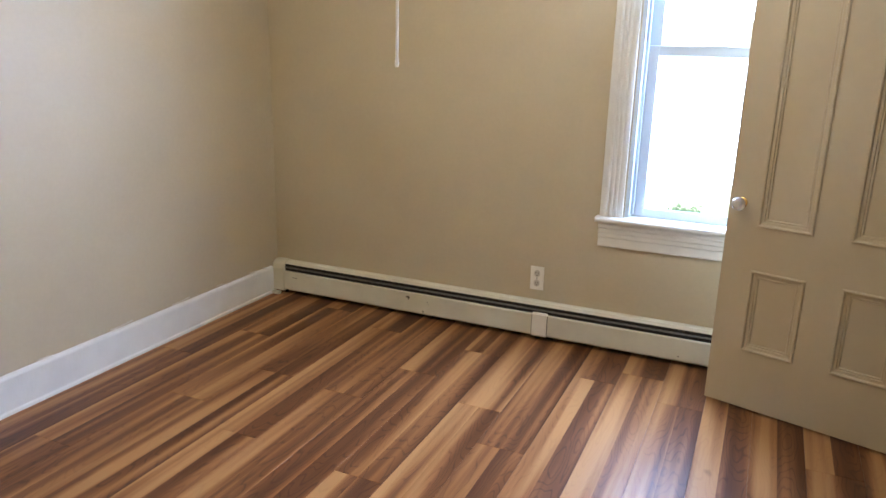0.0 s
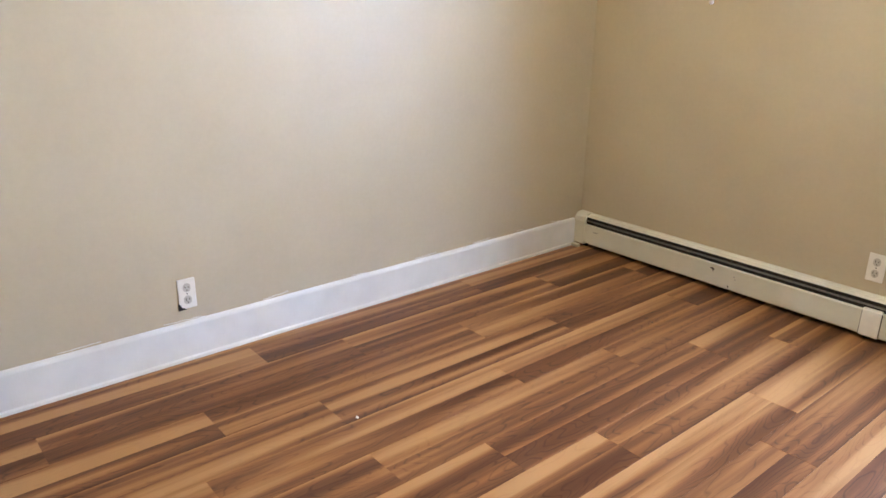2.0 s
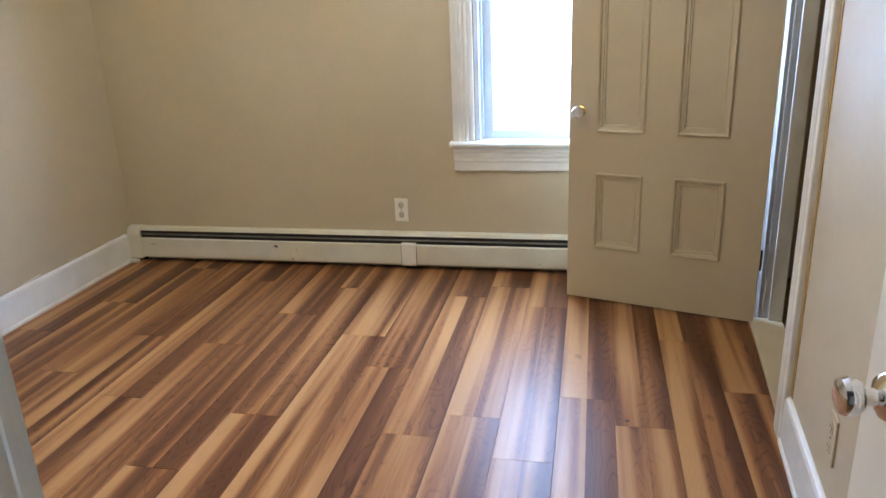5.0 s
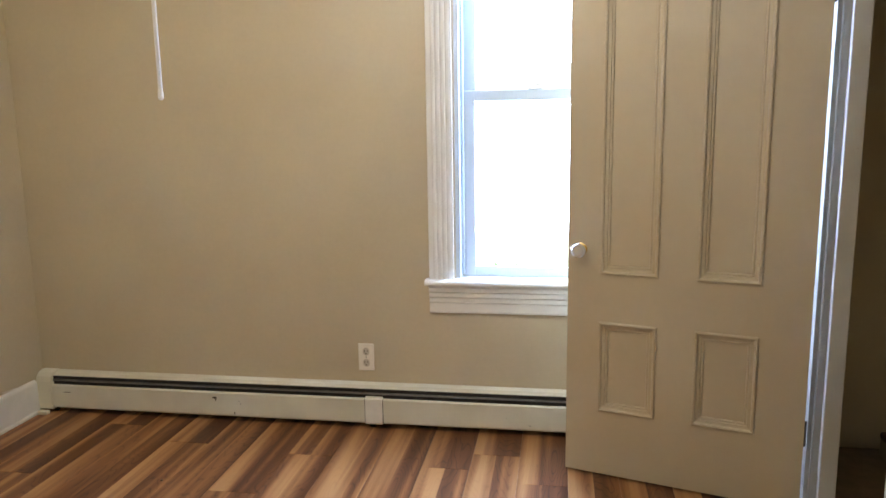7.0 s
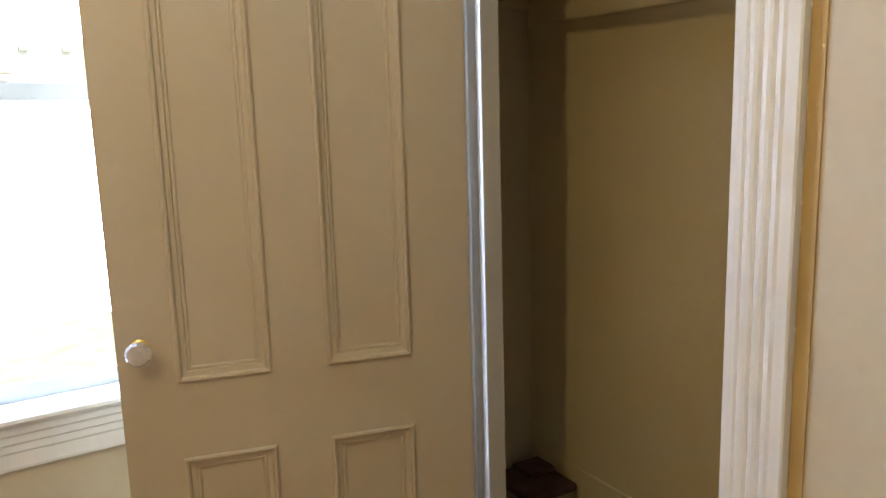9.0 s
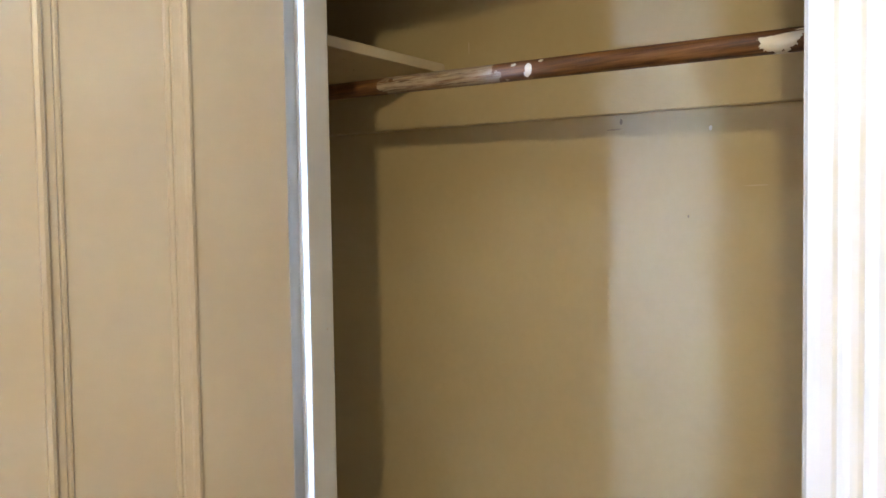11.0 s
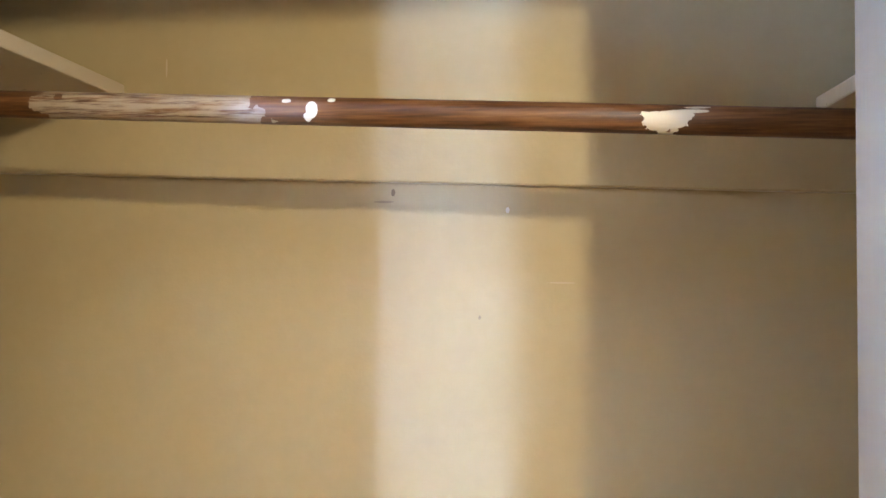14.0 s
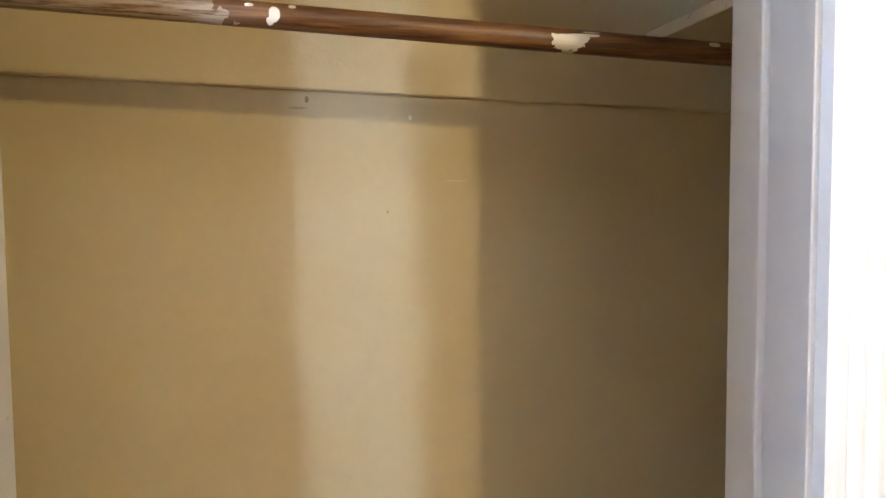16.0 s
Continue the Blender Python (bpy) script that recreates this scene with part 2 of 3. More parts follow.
def laminate():
    """Walnut-look plank: each piece has its own tone and its own streaks."""
    m = Nodes("walnut_laminate")
    info = m.tree.nodes.new("ShaderNodeObjectInfo")
    side = m.math("FLOOR", m.math("DIVIDE", m.node("ShaderNodeSeparateXYZ", Vector=m.coord).outputs[0], PW / 2))
    seedv = m.node("ShaderNodeCombineXYZ", X=m.math("MULTIPLY", info.outputs["Random"], 83.0), Y=m.math("MULTIPLY", side, 5.37), Z=0.0).outputs[0]
    rnd = m.node("ShaderNodeTexWhiteNoise", Vector=seedv).outputs["Value"]
    shift = m.node("ShaderNodeCombineXYZ", X=m.math("MULTIPLY", rnd, 37.0), Y=m.math("MULTIPLY", rnd, 91.0), Z=0.0).outputs[0]
    # heartwood and sapwood bands run the whole length of a piece; arched growth rings lie in the dark ones
    wide = m.noise(1.0, 1.5, 0.45, m.stretch((15.0, 0.45, 1.0), shift))
    mid = m.noise(1.0, 4.0, 0.55, m.stretch((34.0, 0.9, 1.0), shift))
    fine = m.noise(1.0, 4.0, 0.65, m.stretch((300.0, 7.0, 1.0), shift))
    bend = m.noise(1.0, 2.0, 0.5, m.stretch((14.0, 3.0, 1.0), shift))
    arch = m.math("ADD", m.math("MULTIPLY", m.noise(1.0, 1.0, 0.5, m.stretch((8.0, 1.3, 1.0), shift)), 22.0), m.math("MULTIPLY", bend, 5.0))
    rings = m.math("ABSOLUTE", m.math("SINE", m.math("MULTIPLY", arch, 3.14159)))
    tone = m.math("ADD", m.math("MULTIPLY", wide, 1.15), m.math("MULTIPLY", mid, 0.24))
    tone = m.math("ADD", tone, m.math("MULTIPLY", m.math("SUBTRACT", rnd, -1.08), 0.12))
    # the first strip of a board is the paler one
    tone = m.math("ADD", tone, m.math("MULTIPLY", side, -0.13))
    tone = m.math("ADD", tone, m.math("MULTIPLY", m.math("SUBTRACT", fine, 0.5), 0.09))
    col = m.ramp(tone, [(0.60, (0.092, 0.036, 0.017)), (0.75, (0.155, 0.063, 0.026)), (0.87, (0.275, 0.124, 0.047)), (0.99, (0.395, 0.208, 0.084))])
    dark_part = m.ramp(tone, [(0.70, 1.0), (0.90, 0.12)])
    lines = m.math("MULTIPLY", m.ramp(rings, [(0.05, 1.0), (0.45, 0.0)]), m.math("MULTIPLY", dark_part, 0.75))
    col = m.mix(lines, col, (0.062, 0.024, 0.014))
    knot = m.noise(1.0, 2.0, 0.5, m.stretch((10.0, 5.0, 1.0), shift))
    col = m.mix(m.ramp(knot, [(0.72, 0.0), (0.80, 0.55)]), col, (0.060, 0.025, 0.015))
    m.bump(m.math("ADD", m.math("SUBTRACT", fine, m.math("MULTIPLY", lines, 1.2)), m.math("MULTIPLY", m.noise(14.0, 2.0), 0.8)), 0.10, 0.0006)
    m.bsdf.inputs["Specular IOR Level"].default_value = 0.15
    return m.finish(col, m.ramp(mid, [(0.3, 0.30), (0.75, 0.40)]))


PLANK = laminate()


def rod_wood():
    """Dark varnished dowel with splashes of cream paint and a scraped end."""
    m = Nodes("varnished_rod")
    grain = m.noise(1.0, 5.0, 0.6, m.stretch((140.0, 7.0, 140.0)))
    col = m.ramp(grain, [(0.30, (0.040, 0.014, 0.005)), (0.48, (0.120, 0.050, 0.015)), (0.72, (0.255, 0.122, 0.040))])
    streak = m.noise(1.0, 4.0, 0.7, m.stretch((220.0, 14.0, 220.0)))
    worn = m.math("MULTIPLY", m.spot((0.36, 3.395, 1.716), (0.0, 0.150, 0.0), 0.45, 30.0), m.ramp(streak, [(0.36, 0.0), (0.54, 1.0)]))
    col = m.mix(m.math("MULTIPLY", worn, 0.85), col, (0.44, 0.36, 0.25))
    for place, size, top in (((3.64, 2.752, 1.706), (0.0, 0.029, 0.023), 1.7085), ((3.64, 2.728, 1.708), (0.0, 0.026, 0.0025), None), ((3.64, 2.716, 1.713), (0.0, 0.016, 0.0016), None), ((3.64, 3.182, 1.719), (0.0, 0.0075, 0.0105), None),
                             ((3.64, 3.188, 1.710), (0.0, 0.005, 0.005), None), ((3.64, 3.216, 1.731), (0.0, 0.006, 0.003), None), ((3.64, 3.158, 1.731), (0.0, 0.005, 0.003), None), ((3.64, 2.510, 1.702), (0.0, 0.010, 0.004), None)):
        col = m.mix(m.spot(place, size, 0.35, 120.0, top), col, (0.74, 0.69, 0.57))
    m.bump(m.math("ADD", grain, streak), 0.4, 0.001)
    return m.finish(col, m.ramp(grain, [(0.3, 0.36), (0.7, 0.55)]))


ROD = rod_wood()


def foliage(name, dark, light):
    m = Nodes(name)
    col = m.ramp(m.noise(3.0, 5.0), [(0.3, dark), (0.7, light)])
    return m.finish(col, 0.6)


# leaves and lawn are lightened, with the outdoor glare painted into them
LEAF = foliage("shrub_leaf", (0.15, 0.25, 0.14), (0.26, 0.40, 0.24))
GRASS = foliage("glare_pale_lawn", (0.35, 0.43, 0.33), (0.58, 0.64, 0.56))
SIDING = paint("white_siding", (0.80, 0.80, 0.78), 0.6, 0.03)
OCHRE = chipped("old_ochre_paint", (0.42, 0.285, 0.105), (0.58, 0.50, 0.36), 0.45, 0.72)
GREYPANE = plain("grey_far_pane", (0.42, 0.43, 0.45), 0.2)

# ---- shell of the room ----
WX0, WX1, WZ0, WZ1 = 2.055, 2.780, 0.66, 2.27     # window opening
bm = bmesh.new()
for a, b in (((-0.15, 4.0, -0.1), (WX0, 4.24, CEIL)), ((WX1, 4.0, -0.1), (4.60, 4.24, CEIL)),
             ((WX0, 4.0, -0.1), (WX1, 4.24, WZ0)), ((WX0, 4.0, WZ1), (WX1, 4.24, CEIL))):
    box(bm, a, b)
structure("wall_north", bm, WALL, "beige painted plaster wall with a window opening")
bm = bmesh.new()
box(bm, (-0.15, 0.42, -0.1), (0.0, 4.0, CEIL))
structure("wall_west", bm, WALL, "plain beige painted plaster wall")
BACK = 0.58        # room face of the entry wall
EX0, EX1 = 2.40, 3.12
bm = bmesh.new()
box(bm, (0.0, BACK - 0.14, -0.1), (EX0, BACK, CEIL))
box(bm, (EX1, BACK - 0.14, -0.1), (3.20, BACK, CEIL))
box(bm, (EX0, BACK - 0.14, 2.05), (EX1, BACK, CEIL))
structure("wall_south", bm, WALL, "beige painted wall with the entry doorway")
bm = bmesh.new()
box(bm, (W, BACK - 0.14, -0.1), (W + 0.125, RIGHT_JAMB - 0.03, CEIL))
box(bm, (LW, LEFT_JAMB + 0.046, -0.1), (W + 0.125, 4.06, CEIL))
box(bm, (W, RIGHT_JAMB - 0.03, 2.06), (W + 0.125, LEFT_JAMB + 0.03, CEIL))
structure("wall_east", bm, WALL, "beige painted wall with the closet doorway")
bm = bmesh.new()
box(bm, (-0.15, 0.44, CEIL), (4.60, 4.24, CEIL + 0.1))
box(bm, (1.45, -1.4, CEIL), (3.90, 0.44, CEIL + 0.1))
structure("ceiling", bm, CEILING, "flat off-white painted ceiling")
bm = bmesh.new()
box(bm, (-0.15, 0.44, -0.1), (4.60, 4.24, -0.012))
box(bm, (1.45, -1.4, -0.1), (3.90, 0.44, -0.012))
box(bm, (-0.15, 0.44, -0.9), (4.30, 4.24, -0.1))
box(bm, (1.45, -1.4, -0.9), (3.90, 0.44, -0.1))
floor = structure("floor", bm, SUBFLOOR, "walnut-look laminate plank floor")
# entry hall behind
bm = bmesh.new()
box(bm, (1.45, -1.4, -0.012), (1.60, BACK - 0.14, CEIL))
box(bm, (3.75, -1.4, -0.012), (3.90, BACK - 0.14, CEIL))
box(bm, (1.60, -1.4, -0.012), (3.75, -1.25, CEIL))
box(bm, (3.20, BACK - 0.28, -0.012), (3.75, BACK - 0.142, CEIL))
structure("wall_hall", bm, WALL, "plain beige hall walls")
# closet
CB = 3.937           # closet back wall
bm = bmesh.new()
box(bm, (CB, 2.06, -0.1), (CB + 0.12, 4.12, CEIL))
structure("wall_closet_back", bm, BACKWALL, "scuffed beige painted closet back wall")
bm = bmesh.new()
box(bm, (W + 0.125, 2.06, -0.1), (CB, 2.18, CEIL))
structure("wall_closet_side", bm, CLOSET, "beige painted closet side wall")
bm = bmesh.new()
box(bm, (W + 0.127, 2.18, -0.012), (CB, 4.06, 0.0))
structure("floor_closet", bm, CARD, "dull brown closet floor")
bm = bmesh.new()
prism(bm, [(CB - 0.015, 1.667), (CB - 0.013, 1.664), (CB, 1.664), (CB, 1.790), (CB - 0.015, 1.790)], lambda u, v, s: (u, s, v + 0.030 * (s - 3.24)), 2.18, 4.04)
structure("trim_closet_cleat", bm, CLOSET, "beige painted cleat board along the closet wall")
bm = bmesh.new()
box(bm, (CB - 0.014, 2.18, 0.0), (CB, 4.04, 0.14), 0.003)
structure("baseboard_closet", bm, CLOSET, "beige painted closet baseboard")

# ---- trim ----
REED = [(0, 0), (0, 0.018), (0.012, 0.021), (0.022, 0.021), (0.026, 0.0182), (0.031, 0.0225), (0.038, 0.024), (0.044, 0.0225), (0.048, 0.0182),
        (0.053, 0.0225), (0.060, 0.024), (0.066, 0.0225), (0.070, 0.0182), (0.075, 0.0225), (0.082, 0.024), (0.087, 0.021), (0.105, 0.020), (0.108, 0.017), (0.108, 0)]


def casing(name, label, place, a, b, mat=TRIM):
    bm = bmesh.new()
    prism(bm, REED, place, a, b)
    return structure(name, bm, mat, label)


RL = "white reeded door casing with thick old paint"
casing("trim_closet_right", RL, lambda u, v, s: (W - v, RIGHT_JAMB - 0.02 - u, s), 0.0, 2.06)
# same casing as the right one, in darker paint to hold down daylight
casing("trim_closet_left", "reeded door casing with thick old paint, greyed to dim the daylight on it", lambda u, v, s: (LW - v, LEFT_JAMB + 0.036 + u, s), 0.0, 2.06, JAMB)
casing("trim_closet_head", RL, lambda u, v, s: (W - v, s, 2.062 + u), RIGHT_JAMB - 0.14, LEFT_JAMB + 0.14)
casing("trim_window_left", "white reeded window casing", lambda u, v, s: (2.047 - u, 4.0 - v, s), 0.688, 2.278)
casing("trim_window_right", "white reeded window casing", lambda u, v, s: (2.788 + u, 4.0 - v, s), 0.688, 2.278)
casing("trim_window_head", "white reeded window head casing", lambda u, v, s: (s, 4.0 - v, 2.28 + u), 1.92, 2.915)
casing("trim_entry_left", RL, lambda u, v, s: (EX0 + 0.012 - u, BACK + v, s), 0.0, 2.05)
casing("trim_entry_head", RL, lambda u, v, s: (s, BACK + v, 2.052 + u), EX0 - 0.10, 3.10)

bm = bmesh.new()
box(bm, (W - 0.0035, RIGHT_JAMB - 0.152, 0.168), (W, RIGHT_JAMB - 0.1285, 2.17), 0.001)
structure("trim_old_paint_strip", bm, OCHRE, "bare strip of old ochre paint beside the closet casing")
rng = random.Random(8)
bm = bmesh.new()
z = 0.25
while z < 2.1:
    r = rng.uniform(0.0012, 0.003)
    lathe(bm, [(r * 0.5, -r * 1.6), (r, -r * 0.5), (r * 0.9, r), (r * 0.3, r * 2.2)], Matrix.Translation((W - 0.004, RIGHT_JAMB - 0.1285, z)), 7)
    z += rng.uniform(0.02, 0.16)
structure("trim_paint_drips", bm, TRIM, "dried drips of white paint along the casing edge", True)

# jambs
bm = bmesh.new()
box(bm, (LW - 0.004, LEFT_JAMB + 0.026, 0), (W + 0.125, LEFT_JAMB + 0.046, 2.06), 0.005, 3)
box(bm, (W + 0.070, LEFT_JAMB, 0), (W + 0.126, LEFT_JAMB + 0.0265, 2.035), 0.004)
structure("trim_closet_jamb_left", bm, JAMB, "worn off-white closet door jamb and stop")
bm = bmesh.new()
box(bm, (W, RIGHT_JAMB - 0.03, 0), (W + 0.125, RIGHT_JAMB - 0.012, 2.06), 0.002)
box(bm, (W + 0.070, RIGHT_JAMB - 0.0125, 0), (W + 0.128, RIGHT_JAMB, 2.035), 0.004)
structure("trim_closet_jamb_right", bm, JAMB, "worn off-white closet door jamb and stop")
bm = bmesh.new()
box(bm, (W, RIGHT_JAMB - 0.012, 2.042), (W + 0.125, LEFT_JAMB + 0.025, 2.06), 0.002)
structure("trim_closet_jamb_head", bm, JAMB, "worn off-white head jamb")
bm = bmesh.new()
box(bm, (W - 0.004, RIGHT_JAMB - 0.011, -0.01), (W + 0.127, LEFT_JAMB + 0.025, 0.016), 0.005)
structure("trim_threshold", bm, chipped("cream_threshold_paint", (0.56, 0.47, 0.31), (0.25, 0.17, 0.09), 0.45, 0.68), "cream painted wooden closet threshold")
bm = bmesh.new()
box(bm, (EX0, BACK - 0.138, 0), (EX0 + 0.02, BACK + 0.002, 2.05), 0.003)
box(bm, (EX1 - 0.02, BACK - 0.138, 0), (EX1, BACK + 0.002, 2.05), 0.003)
structure("trim_entry_jamb", bm, TRIM, "white painted entry door jambs")
bm = bmesh.new()
box(bm, (W + 0.03, RIGHT_JAMB - 0.0118, 0.845), (W + 0.060, RIGHT_JAMB - 0.0100, 0.945), 0.0006)
tagged(part("strike_plate", bm, STEEL), "dark old steel strike plate on the jamb", "strike plate")


def baseboard(name, place, a, b):
    """Tall board with a shoe strip and a caulked top."""
    bm = bmesh.new()
    prism(bm, [(0, 0), (0.024, 0), (0.024, 0.012), (0.018, 0.018), (0.017, 0.150), (0.013, 0.160), (0.006, 0.164), (0, 0.165)], place, a, b)
    return structure(name, bm, TRIM, "tall white painted baseboard")


baseboard("baseboard_west", lambda u, v, s: (u, s, v), 0.582, 3.93)
baseboard("baseboard_east", lambda u, v, s: (W - u, s, v), 0.62, RIGHT_JAMB - 0.13)
baseboard("baseboard_east_far", lambda u, v, s: (LW - u, s, v), LEFT_JAMB + 0.13, 3.93)
baseboard("baseboard_south", lambda u, v, s: (s, BACK + u, v), 0.026, EX0 - 0.10)

bm = bmesh.new()
rng = random.Random(12)
y = 1.1
while y < 3.8:
    l = rng.uniform(0.05, 0.26)
    z0, z1 = 0.166 + rng.uniform(0, 0.010), 0.166 + rng.uniform(0, 0.012)
    n = 6
    for i in range(n):
        a, b = i / n, (i + 1) / n
        za, zb = z0 + (z1 - z0) * a, z0 + (z1 - z0) * b + rng.uniform(-0.002, 0.002)
        bm.faces.new([bm.verts.new(c) for c in ((0.003, y + l * a, za), (0.003, y + l * b, zb), (0.0005, y + l * b, zb + 0.0018), (0.0005, y + l * a, za + 0.0018))])
    y += l + rng.uniform(0.06, 0.35)
structure("trim_cracked_caulk", bm, TRIM, "cracked and lifting caulk above the baseboard")

# ---- window ----
win = tagged(new("window_1"), "white double-hung sash window, closed, bright daylight outside", kind="structure")
bm = bmesh.new()
box(bm, (WX0, 4.001, WZ0 + 0.03), (WX0 + 0.02, 4.20, WZ1), 0.002)
box(bm, (WX1 - 0.02, 4.001, WZ0 + 0.03), (WX1, 4.20, WZ1), 0.002)
box(bm, (WX0 + 0.02, 4.001, WZ1 - 0.02), (WX1 - 0.02, 4.20, WZ1), 0.002)
box(bm, (WX0 + 0.02, 4.035, 0.70), (WX0 + 0.034, 4.055, WZ1 - 0.02), 0.003)
box(bm, (WX1 - 0.034, 4.035, 0.70), (WX1 - 0.02, 4.055, WZ1 - 0.02), 0.003)
part("window_frame", bm, SASH, win)


def sash(name, y, z0, z1, bottom, top):
    bm = bmesh.new()
    x0, x1 = WX0 + 0.0215, WX1 - 0.0215
    box(bm, (x0, y, z0), (x0 + 0.058, y + 0.032, z1), 0.004)
    box(bm, (x1 - 0.058, y, z0), (x1, y + 0.032, z1), 0.004)
    box(bm, (x0 + 0.056, y + 0.001, z0), (x1 - 0.056, y + 0.031, z0 + bottom), 0.004)
    box(bm, (x0 + 0.056, y + 0.001, z1 - top), (x1 - 0.056, y + 0.031, z1), 0.004)
    s = part(name, bm, SASH, win)
    bm = bmesh.new()
    box(bm, (x0 + 0.055, y + 0.013, z0 + bottom - 0.004), (x1 - 0.055, y + 0.017, z1 - top + 0.004))
    g = part("pane", bm, GLASS, s, "clear window pane")
    g.visible_shadow = False
    return s


sash("lower_sash", 4.060, 0.680, 1.490, 0.050, 0.046)
sash("upper_sash", 4.096, 1.448, WZ1 - 0.021, 0.044, 0.05)
bm = bmesh.new()
box(bm, (2.36, 4.050, 1.491), (2.42, 4.085, 1.503), 0.003)
lathe(bm, [(0.011, 0), (0.011, 0.010), (0.006, 0.012)], Matrix.Translation((2.39, 4.066, 1.503)), 12)
box(bm, (2.385, 4.042, 1.505), (2.425, 4.052, 1.513), 0.002)
part("sash_lock", bm, IVORY, win, "small white sash lock")
bm = bmesh.new()
prism(bm, [(3.945, 0.664), (3.940, 0.670), (3.940, 0.680), (3.946, 0.687), (4.062, 0.687), (4.062, 0.664)], lambda u, v, s: (s, u, v), 1.925, 2.910)
part("window_sill", bm, TRIM, win, "white painted window stool")
bm = bmesh.new()
prism(bm, [(4.0, 0.536), (3.984, 0.536), (3.982, 0.544), (3.982, 0.580), (3.977, 0.586), (3.977, 0.604), (3.971, 0.610), (3.971, 0.628), (3.963, 0.635), (3.962, 0.652), (3.952, 0.663), (4.0, 0.663)],
      lambda u, v, s: (s, u, v), 1.940, 2.895)
part("apron", bm, TRIM, win, "stepped white apron moulding")

# ---- baseboard heater ----
heater = thing("baseboard_heater", (0, 4.0, 0), "cream enamelled baseboard heater with chipped paint along the wall", "heater")
heater.scale.z = 0.96
HX0, HX1 = 0.012, 3.255


def hp(u, v, s):
    return (s, -u, v)


bm = bmesh.new()
prism(bm, [(0.001, 0.03), (0.004, 0.03), (0.004, 0.196), (0.030, 0.199), (0.046, 0.193), (0.046, 0.188), (0.030, 0.204), (0.006, 0.209), (0.001, 0.209)], hp, HX0, HX1)
part("back_plate", bm, HEATER, heater)
bm = bmesh.new()
prism(bm, [(0.060, 0.036), (0.064, 0.032), (0.066, 0.036), (0.066, 0.144), (0.060, 0.149), (0.052, 0.149), (0.052, 0.146), (0.060, 0.144)], hp, HX0 + 0.07, HX1)
part("front_panel", bm, HEATER, heater)
bm = bmesh.new()
prism(bm, [(0.040, 0.172), (0.054, 0.166), (0.056, 0.168), (0.055, 0.172), (0.042, 0.177)], hp, HX0 + 0.07, HX1)
part("damper", bm, ALU, heater, "dull metal damper blade")
# plain black block: the slot's inner shade is put into its colour
bm = bmesh.new()
box(bm, (HX0 + 0.07, -0.048, 0.035), (HX1, -0.005, 0.190))
part("fin_core", bm, BLACK, heater, "heating element block, blackened for the shade in the slot")
bm = bmesh.new()
prism(bm, [(0.001, 0.022), (0.068, 0.022), (0.070, 0.026), (0.070, 0.165), (0.062, 0.190), (0.045, 0.206), (0.020, 0.212), (0.001, 0.212)], hp, HX0, HX0 + 0.078)
part("end_cap", bm, HEATER, heater)
for x in (1.685, ):
    bm = bmesh.new()
    prism(bm, [(0.050, 0.026), (0.068, 0.026), (0.0715, 0.032), (0.0715, 0.150), (0.064, 0.157), (0.050, 0.157)], hp, x - 0.039, x + 0.039)
    part("joint_cover", bm, IVORY, heater, "paler cream joint cover")
    for sx in (x - 0.041, x + 0.041):
        bm = bmesh.new()
        box(bm, (sx - 0.0015, -0.0672, 0.034), (sx + 0.0015, -0.050, 0.146))
        part("seam", bm, STEEL, heater, "dark seam beside the joint cover")
for fx in (HX0 + 0.064, 1.67, HX1 - 0.045):
    bm = bmesh.new()
    box(bm, (fx - 0.014, -0.036, 0.0), (fx + 0.014, -0.020, 0.034), 0.002)
    part("foot", bm, BLACK, heater)
rng = random.Random(5)
for x, z, w, h in ((0.925, 0.120, 0.020, 0.010), (1.045, 0.108, 0.004, 0.007), (1.052, 0.094, 0.004, 0.005), (1.02, 0.047, 0.006, 0.012), (0.17, 0.113, 0.040, 0.003), (2.38, 0.055, 0.012, 0.003), (0.93, 0.111, 0.006, 0.012)):
    bm = bmesh.new()
    pts = []
    for i in range(9):
        a = 2 * math.pi * i / 9
        k = rng.uniform(0.55, 1.1)
        pts.append((x + math.cos(a) * w * k / 2 * 1.3, z + math.sin(a) * h * k / 2 * 1.3))
    prism(bm, pts, lambda u, v, s: (u, -s, v), 0.0655, 0.0665)
    part("paint_chip", bm, STEEL, heater, "dark chip in the enamel")


bm = bmesh.new()
box(bm, (HX0 + 0.012, -0.100, 0.0), (HX0 + 0.062, -0.072, 0.020), 0.005)
part("pipe_cover", bm, HEATER, heater, "small cream pipe cover on the floor")


# ---- specks on the floor ----
def speck(at, size, mat, label, seed):
    r = random.Random(seed)
    bm = bmesh.new()
    pts = [(size * r.uniform(0.5, 1.1) * math.cos(a), size * 0.6 * r.uniform(0.5, 1.1) * math.sin(a)) for a in np.linspace(0, 5.4, 7)]
    prism(bm, pts, lambda u, v, s: (at[0] + u, at[1] + v, s), 0.0002, 0.003)
    tagged(part("paint_flake", bm, mat), label, "debris", "specks on the floor")


speck((0.80, 1.86), 0.012, TRIM, "small white paint flake lying on the floor", 1)
speck((2.77, 2.58), 0.008, STEEL, "small dark speck lying on the floor", 2)
speck((0.98, 3.36), 0.008, STEEL, "small dark speck lying on the floor", 3)
speck((2.93, 2.10), 0.004, TRIM, "tiny white paint flake lying on the floor", 4)

